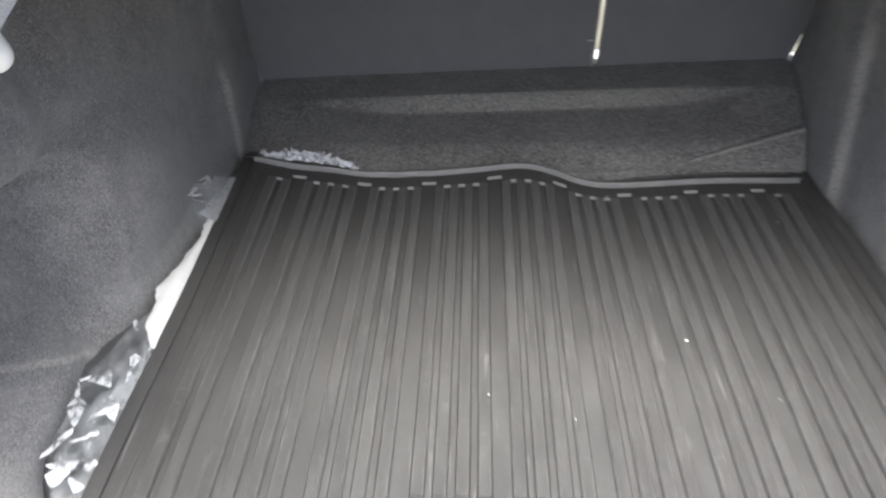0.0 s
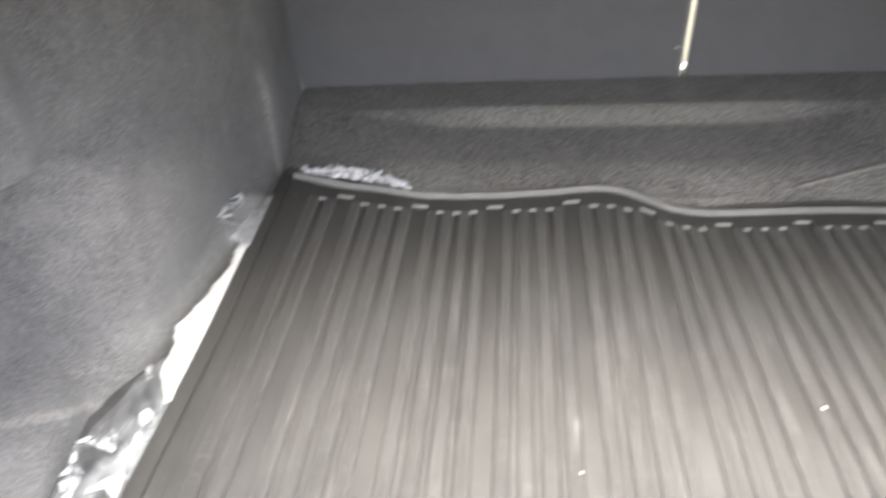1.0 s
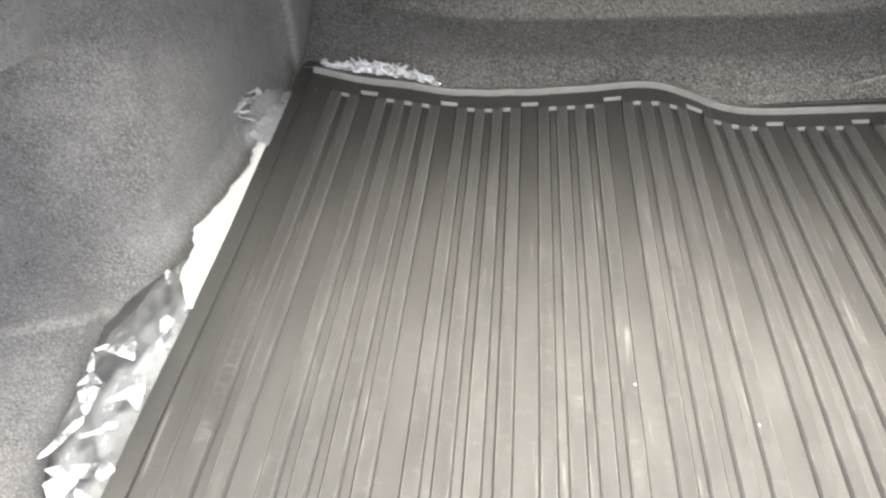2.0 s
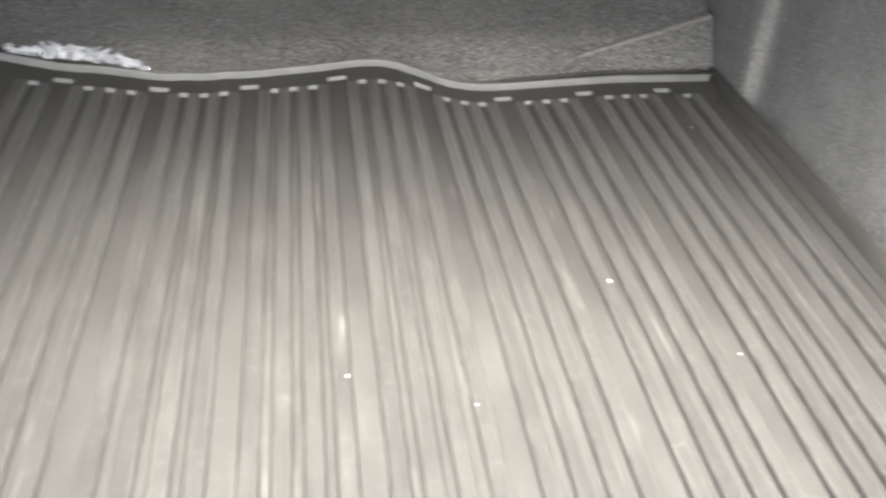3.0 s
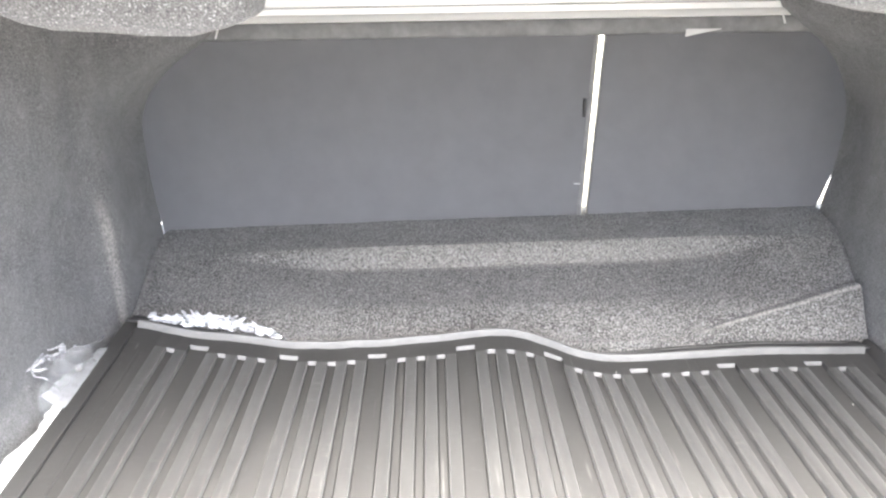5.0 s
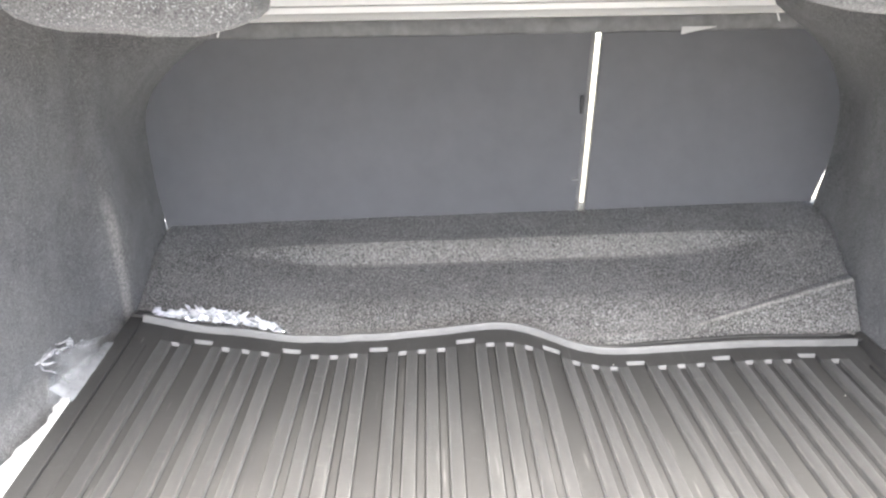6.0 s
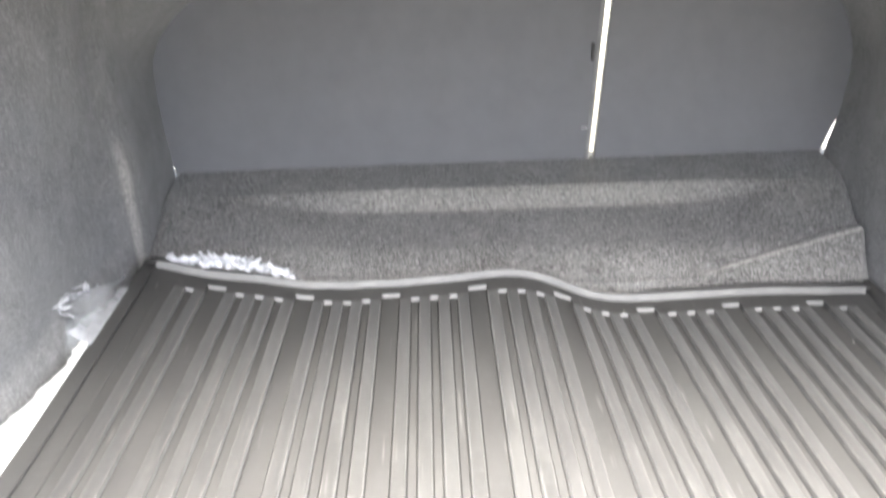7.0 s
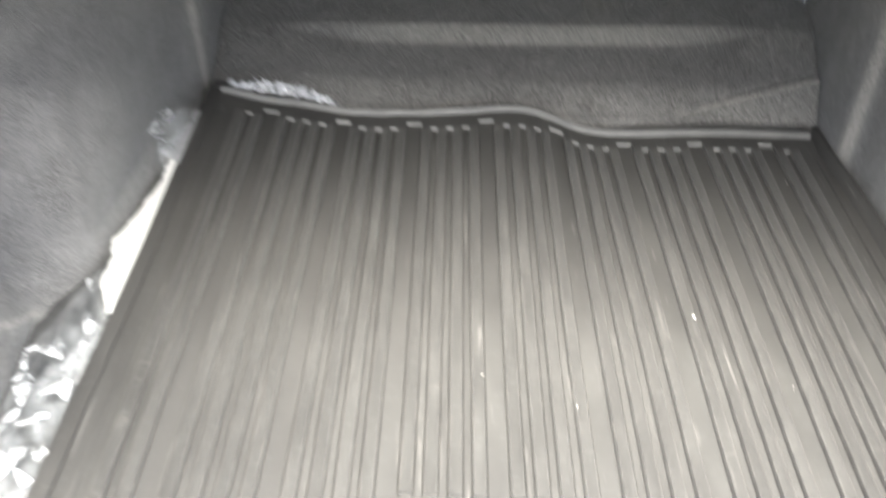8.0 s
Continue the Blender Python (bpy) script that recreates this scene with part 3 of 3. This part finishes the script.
def flange_place(u, v):
    x = -0.53 + 1.05 * u
    y = RIM_Y + 0.003 + (0.022 + 0.014 * smooth(0.08, 0.3, x) + 0.01 * smooth(-0.38, -0.5, x)) * v
    return (x, y, UP + warp(x, RIM_Y) + 0.0135 - 0.008 * smooth(0, 1, v) + 0.0012 * noise.noise((x * 12, v * 2, 5)))


part("rear_flange", sheet(100, 8, flange_place, (0, 0, -0.003)), RUBBER, mat)
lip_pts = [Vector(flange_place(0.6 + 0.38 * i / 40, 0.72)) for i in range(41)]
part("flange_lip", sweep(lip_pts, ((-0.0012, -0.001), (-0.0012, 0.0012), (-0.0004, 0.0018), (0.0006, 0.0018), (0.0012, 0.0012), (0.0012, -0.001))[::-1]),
     RUBBER_LIP, mat, "thin lip, painted paler as a highlight line")

right_pts = [(MAT_R + 0.004 + 0.012 * smooth(0.05, -0.25, y), y, warp(MAT_R, y)) for y in [0.03 - 0.98 * i / 50 for i in range(51)]]
part("side_rim", sweep(right_pts, ((-0.012, 0.001), (-0.014, UP), (-0.009, UP + 0.003), (-0.001, UP + 0.013), (0.004, UP + 0.016), (0.009, UP + 0.014), (0.016, UP + 0.003), (0.019, 0.001))[::-1]), RUBBER, mat)
left_pts = [(MAT_L + 0.010, y, UP + warp(MAT_L + 0.01, y)) for y in [0.03 - 0.98 * i / 50 for i in range(51)]]
part("side_rim", sweep(left_pts, ((0.0105, -0.004), (0.0105, 0.0035), (0.0095, 0.0045), (-0.0095, 0.0045), (-0.0105, 0.0035), (-0.0105, 0.0005))), RUBBER, mat)


def add_rib(x, width, y0, y1, high=HIGH, soft=0.0009, rubbed=RUBBER_RIB):
    """A straight rib that follows the warp of the mat, its top edges rounded."""
    bm = bmesh.new()
    w = width / 2
    cross = ((-w, -0.0015), (-w, high - soft), (-w + soft * 0.35, high - soft * 0.35), (-w + soft, high),
             (w - soft, high), (w - soft * 0.35, high - soft * 0.35), (w, high - soft), (w, -0.0015))
    rows = []
    for j in range(19):
        y = y0 + (y1 - y0) * j / 18
        wander = 0.0004 * noise.noise((x * 31, y * 6, 2))
        rows.append([bm.verts.new((s + wander, y, warp(x + s, y) + up)) for s, up in cross])
    for p, q in zip(rows, rows[1:]):
        for i in range(7):
            bm.faces.new((p[i], p[i + 1], q[i + 1], q[i]))
    bm.faces.new(rows[0])
    bm.faces.new(list(reversed(rows[-1])))
    ob = part("rib", bm, rubbed, mat)
    ob.location = (x, 0, UP)


for x, width, y0 in RIBS:
    add_rib(x, width, y0, SHORT_END + 0.0005)
add_rib(-0.495, 0.004, -0.92, -0.05, 0.0012, 0.0005, RUBBER)
add_rib(0.507, 0.005, -0.92, -0.05, 0.003, 0.0005, RUBBER)


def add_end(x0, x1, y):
    """The sloping end face of a channel, its lit look painted as paler rubber."""
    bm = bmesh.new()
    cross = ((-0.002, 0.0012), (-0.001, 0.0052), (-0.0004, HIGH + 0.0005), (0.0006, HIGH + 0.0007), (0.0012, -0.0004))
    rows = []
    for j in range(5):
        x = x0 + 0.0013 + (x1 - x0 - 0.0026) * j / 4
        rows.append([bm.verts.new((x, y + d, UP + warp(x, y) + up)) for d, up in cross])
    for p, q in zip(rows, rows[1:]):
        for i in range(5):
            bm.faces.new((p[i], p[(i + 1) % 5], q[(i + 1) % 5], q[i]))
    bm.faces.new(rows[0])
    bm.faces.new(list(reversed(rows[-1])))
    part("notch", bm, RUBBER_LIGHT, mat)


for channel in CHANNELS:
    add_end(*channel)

# ---- name panel moulded into the mat, as plain bars ----
for x in (-0.155, -0.095, -0.035, 0.03, 0.09, 0.15):
    ob = part("moulded_bar", box(-0.022, 0.022, -0.03, 0.03, -0.001, 0.003, 0.0012, 1), RUBBER, mat)
    ob.location = (x, -0.802, UP + warp(x, -0.802))


# ---- clear plastic bag with a white sheet, beside the mat ----
BAG_OUT = ((-0.84, 0.54), (-0.79, 0.57), (-0.75, 0.602), (-0.70, 0.618), (-0.62, 0.626), (-0.55, 0.62), (-0.46, 0.6), (-0.39, 0.58),
           (-0.22, 0.562), (-0.16, 0.586), (-0.12, 0.584), (-0.07, 0.565), (0.02, 0.552))
bag = base_of("plastic_bag", (-0.56, -0.4, -0.007), "crumpled clear plastic bag stuffed beside the mat", "plastic bag")


def bag_place(seed, high):
    def place(u, v):
        y = 0.02 - 0.85 * u
        out = along(BAG_OUT, y)
        x = 0.53 + (out - 0.53) * v
        wide = out - 0.54
        z = 0.003 + high * math.sin(math.pi * min(1.0, v * 0.93 + 0.07)) * (0.2 + min(1.0, wide / 0.07))
        n = noise.noise_vector(Vector((x * 16, y * 9, seed)))
        n2 = noise.noise_vector(Vector((x * 45, y * 38, seed + 3)))
        amp = 0.2 + min(1.0, wide / 0.06)
        # sharp folds: two slanting zigzags with wandering spacing
        f1 = abs(((y * 15 + x * 9 + 1.1 * n.x + seed) % 2) - 1)
        f2 = abs(((y * 24 - x * 31 + 1.3 * n.y) % 2) - 1)
        z += amp * min(1, 3 * v) * (0.005 * f1 * (0.4 + abs(n.z)) + 0.0015 * f2 + 0.0005 * n2.z)
        x += (0.006 * amp * n.x + 0.004 * amp * n2.x) * v
        y += 0.005 * n2.y
        z += 0.04 * v * math.exp(-((y + 0.15) / 0.035) ** 2)
        return (-x + 0.56, y + 0.4, max(z, 0.0015))

    return place


part("film", sheet(52, 7, bag_place(2.0, 0.014)), FILM, bag, "clear crinkled film", flat=True)
part("inner_film", sheet(36, 5, bag_place(7.0, 0.008)), CLOUDY, bag, "clear crinkled film", flat=True)
SHEET_OUT = ((-0.53, 0.543), (-0.485, 0.562), (-0.45, 0.57), (-0.40, 0.574), (-0.36, 0.57), (-0.30, 0.559), (-0.236, 0.551), (-0.16, 0.549), (-0.10, 0.546))


def paper_place(u, v):
    y = -0.19 - 0.34 * u
    tooth = 0.006 * abs(noise.noise((0, y * 45, 2))) + 0.006 * noise.noise((0, y * 22, 7))
    out = along(SHEET_OUT, y) + tooth - 0.002 + 0.002 * noise.noise((0, y * 70, 5))
    x = 0.528 + (max(out, 0.543) - 0.528) * v
    return (-x + 0.56, y + 0.4, 0.014 + 0.006 * smooth(0.0, 0.4, v) + 0.012 * math.sin(v * 2.4) + 0.003 * noise.noise((x * 40, y * 25, 9)))


part("white_sheet", sheet(110, 6, paper_place, (0, 0, -0.0015)), PAPER, bag, "torn folded white paper sheet")


def strip_place(u, v):
    y = -0.06 - 0.15 * u
    wide = 0.006 + 0.012 * u + 0.004 * noise.noise((0, y * 60, 8))
    x = 0.532 + (wide + 0.006) * v
    return (-x + 0.56, y + 0.4, 0.014 + warp(MAT_L, y) * 0.9 + 0.018 * v * u + 0.0015 * noise.noise((x * 60, y * 50, 4)))


part("gathered_film", sheet(40, 4, strip_place), GATHERED, bag, "gathered whitish film", flat=True)


def corner_place(u, v):
    y = -0.055 - 0.15 * u
    out = 0.535 + 0.05 * v * max(0.03, math.sin(math.pi * u ** 1.8)) ** 0.8
    crinkle = abs(((y * 60 + v * 1.7 + noise.noise((y * 30, v * 2, 6))) % 2) - 1)
    second = abs(((y * 33 - v * 2.9 + noise.noise((y * 17, v * 3, 9))) % 2) - 1)
    return (-out + 0.56, y + 0.4, 0.03 + 0.9 * warp(MAT_L, y) * (1 - v) + 0.03 * v * (0.5 + 0.5 * u) + 0.006 * crinkle + 0.006 * second * v)


part("film_corner", sheet(26, 7, corner_place), KNUCKLE, bag, "crumpled upright corner of clear film", flat=True)


def hem_place(u, v):
    x, y, z = corner_place(0.3 + 0.66 * u, 1.0)
    wide = 0.0035 * (0.35 + abs(noise.noise((u * 7, 1, 2))))
    return (x + wide * v, y, z + 0.001 + 0.0015 * math.sin(math.pi * v))


part("hem", sheet(24, 3, hem_place), CREASE, bag, "bright folded edge of the film", flat=True)


def fold_sheet(x, y, heading, length, w0, w1, lift, seed):
    """A sharp raised fold of the film: an angular sliver, w0 wide at its start and w1 at its end, pinched at both tips."""
    ca, sa = math.cos(radians(heading)), math.sin(radians(heading))

    def place(u, v):
        s = (u - 0.5) * length
        tip = min(1.0, 7 * min(u, 1 - u) + 0.12)
        w = 1.8 * (v - 0.5) * (w0 + (w1 - w0) * u) * tip
        kink = 0.05 * (w0 + w1) * noise.noise((u * 6, v * 3, seed))
        z = 0.046 + lift + 0.3 * (0.5 * max(w0, w1) - abs(w)) + 0.0015 * noise.noise((u * 5, v * 4, seed))
        return (x + s * ca - (w + kink) * sa + 0.56, y + s * sa + (w + kink) * ca + 0.4, z - 0.008)

    return sheet(8, 2, place)


for i, (x, y, heading, length, w0, w1) in enumerate((
        (-0.579, -0.599, 70, 0.027, 0.023, 0.004), (-0.603, -0.600, 40, 0.016, 0.003, 0.003), (-0.605, -0.621, -71, 0.028, 0.002, 0.004),
        (-0.597, -0.643, -79, 0.015, 0.002, 0.016), (-0.589, -0.669, -72, 0.039, 0.013, 0.002), (-0.594, -0.713, -112, 0.054, 0.006, 0.004),
        (-0.563, -0.746, 6, 0.060, 0.005, 0.011), (-0.573, -0.768, -78, 0.029, 0.019, 0.003), (-0.548, -0.775, -42, 0.027, 0.003, 0.008),
        (-0.550, -0.567, -81, 0.032, 0.009, 0.002), (-0.547, -0.601, -84, 0.037, 0.003, 0.002), (-0.556, -0.658, 38, 0.036, 0.003, 0.011),
        (-0.545, -0.663, 42, 0.013, 0.017, 0.005), (-0.570, -0.706, 29, 0.026, 0.002, 0.004), (-0.556, -0.696, 12, 0.014, 0.005, 0.004),
        (-0.573, -0.490, -68, 0.027, 0.004, 0.002), (-0.577, -0.165, 80, 0.04, 0.003, 0.006), (-0.571, -0.145, 35, 0.026, 0.006, 0.003),
        (-0.562, -0.125, 115, 0.03, 0.004, 0.005), (-0.566, -0.178, 20, 0.018, 0.005, 0.002), (-0.581, -0.15, 95, 0.03, 0.002, 0.003),
        (-0.572, -0.122, 60, 0.022, 0.004, 0.002), (-0.565, -0.15, 140, 0.024, 0.003, 0.006))):
    part("fold", fold_sheet(x, y, heading, length, w0, w1, 0.03 if y > -0.2 else 0.0, i * 3.7), CREASE, bag, "bright sharp fold of the film", flat=True)


# ---- crumpled film behind the rear rim ----
def foil_place(u, v):
    x = -0.498 + 0.185 * u
    swell = (math.sin(math.pi * min(1, u * 1.02)) ** 0.5 if 0 < u < 0.98 else 0.0) * (1 - 0.55 * u)
    a = v * math.pi
    n = noise.noise_vector((x * 60, v * 4, 11))
    n2 = noise.noise_vector((x * 150, v * 7, 2))
    f = abs(((x * 38 + v * 3.1 + 0.9 * n.x) % 2) - 1)
    g = abs(((x * 95 - v * 3.5 + 0.7 * n2.x) % 2) - 1)
    y = RIM_Y + 0.014 + swell * 0.036 * v + 0.004 * n.y
    z = 0.009 + warp(x, RIM_Y) * (1 - v) + swell * (0.021 * math.sin(a) ** 0.5 if 0 < v < 1 else 0.004) + swell * (0.005 * f + 0.004 * g + 0.004 * n.z)
    return (x + 0.004 * n.x, y, max(z, step_z(x, y) + 0.002 + 0.005 * f * swell, 0.002))


foil = part("crumpled_film", sheet(110, 12, foil_place), FOIL, flat=True)
tagged(foil, "crumpled shiny clear film behind the mat rim", "plastic film")


def strand(u, v, heading, length, width, seed):
    """A bright crinkled strand of the film, lying on its swell."""
    ox, oy, oz = foil_place(u, v)
    ca, sa = math.cos(radians(heading)), math.sin(radians(heading))

    def place(a, b):
        d = (a - 0.5) * length
        w = (b - 0.5) * width * min(1.0, 5 * min(a, 1 - a) + 0.1) + 0.35 * width * noise.noise((a * 4, seed, 1))
        return (ox + d * ca - w * sa * 0.4, oy + d * sa * 0.4, oz + 0.002 + 0.9 * w * ca + d * sa * 0.8 + 0.002 * noise.noise((a * 7, b * 2, seed)))

    return sheet(7, 2, place)


rnd = random.Random(5)
for i in range(72):
    u = 0.03 + 0.93 * rnd.random() ** 1.15
    slim = 1 - 0.55 * u
    part("strand", strand(u, rnd.uniform(0.15, 0.95), rnd.choice((-12, -22, -32, -45, 8, 25)) + rnd.uniform(-10, 10),
                          rnd.uniform(0.016, 0.045) * slim, rnd.uniform(0.003, 0.008) * slim, i * 2.3), CREASE, foil, flat=True)
scrap = part("crumpled_film", sheet(8, 5, lambda u, v: (-0.509 + 0.010 * u + 0.003 * v, 0.03 + 0.008 * v, 0.03 + 0.009 * v * (0.4 + u) * (1.3 - u) + 0.006 * noise.noise((u * 6, v * 5, 3)))), FOIL, flat=True)
tagged(scrap, "small shiny scrap of clear film at the corner", "plastic film")

# ---- white grit on the mat ----
for i, (x, y, r, h) in enumerate(((0.209, -0.465, 0.0019, 1), (0.31, -0.577, 0.0010, 0), (0.036, -0.628, 0.001, 1), (-0.075, -0.586, 0.0011, 1),
                                  (0.434, -0.129, 0.0012, 0), (0.15, -0.033, 0.001, 1))):
    bm = bmesh.new()
    bmesh.ops.create_icosphere(bm, subdivisions=1, radius=r)
    for v in bm.verts:
        v.co.z *= 0.6
        v.co += v.co.normalized() * r * 0.3 * noise.noise(v.co * 900 + Vector((i, 0, 0)))
    low = min(v.co.z for v in bm.verts)
    ob = part("grit", bm, CRUMB)
    ob.location = (x, y, warp(x, y) + (HIGH if h else 0) - low - 0.0001)
    tagged(ob, "tiny white crumb of grit on the mat", "grit", "grit on the mat")
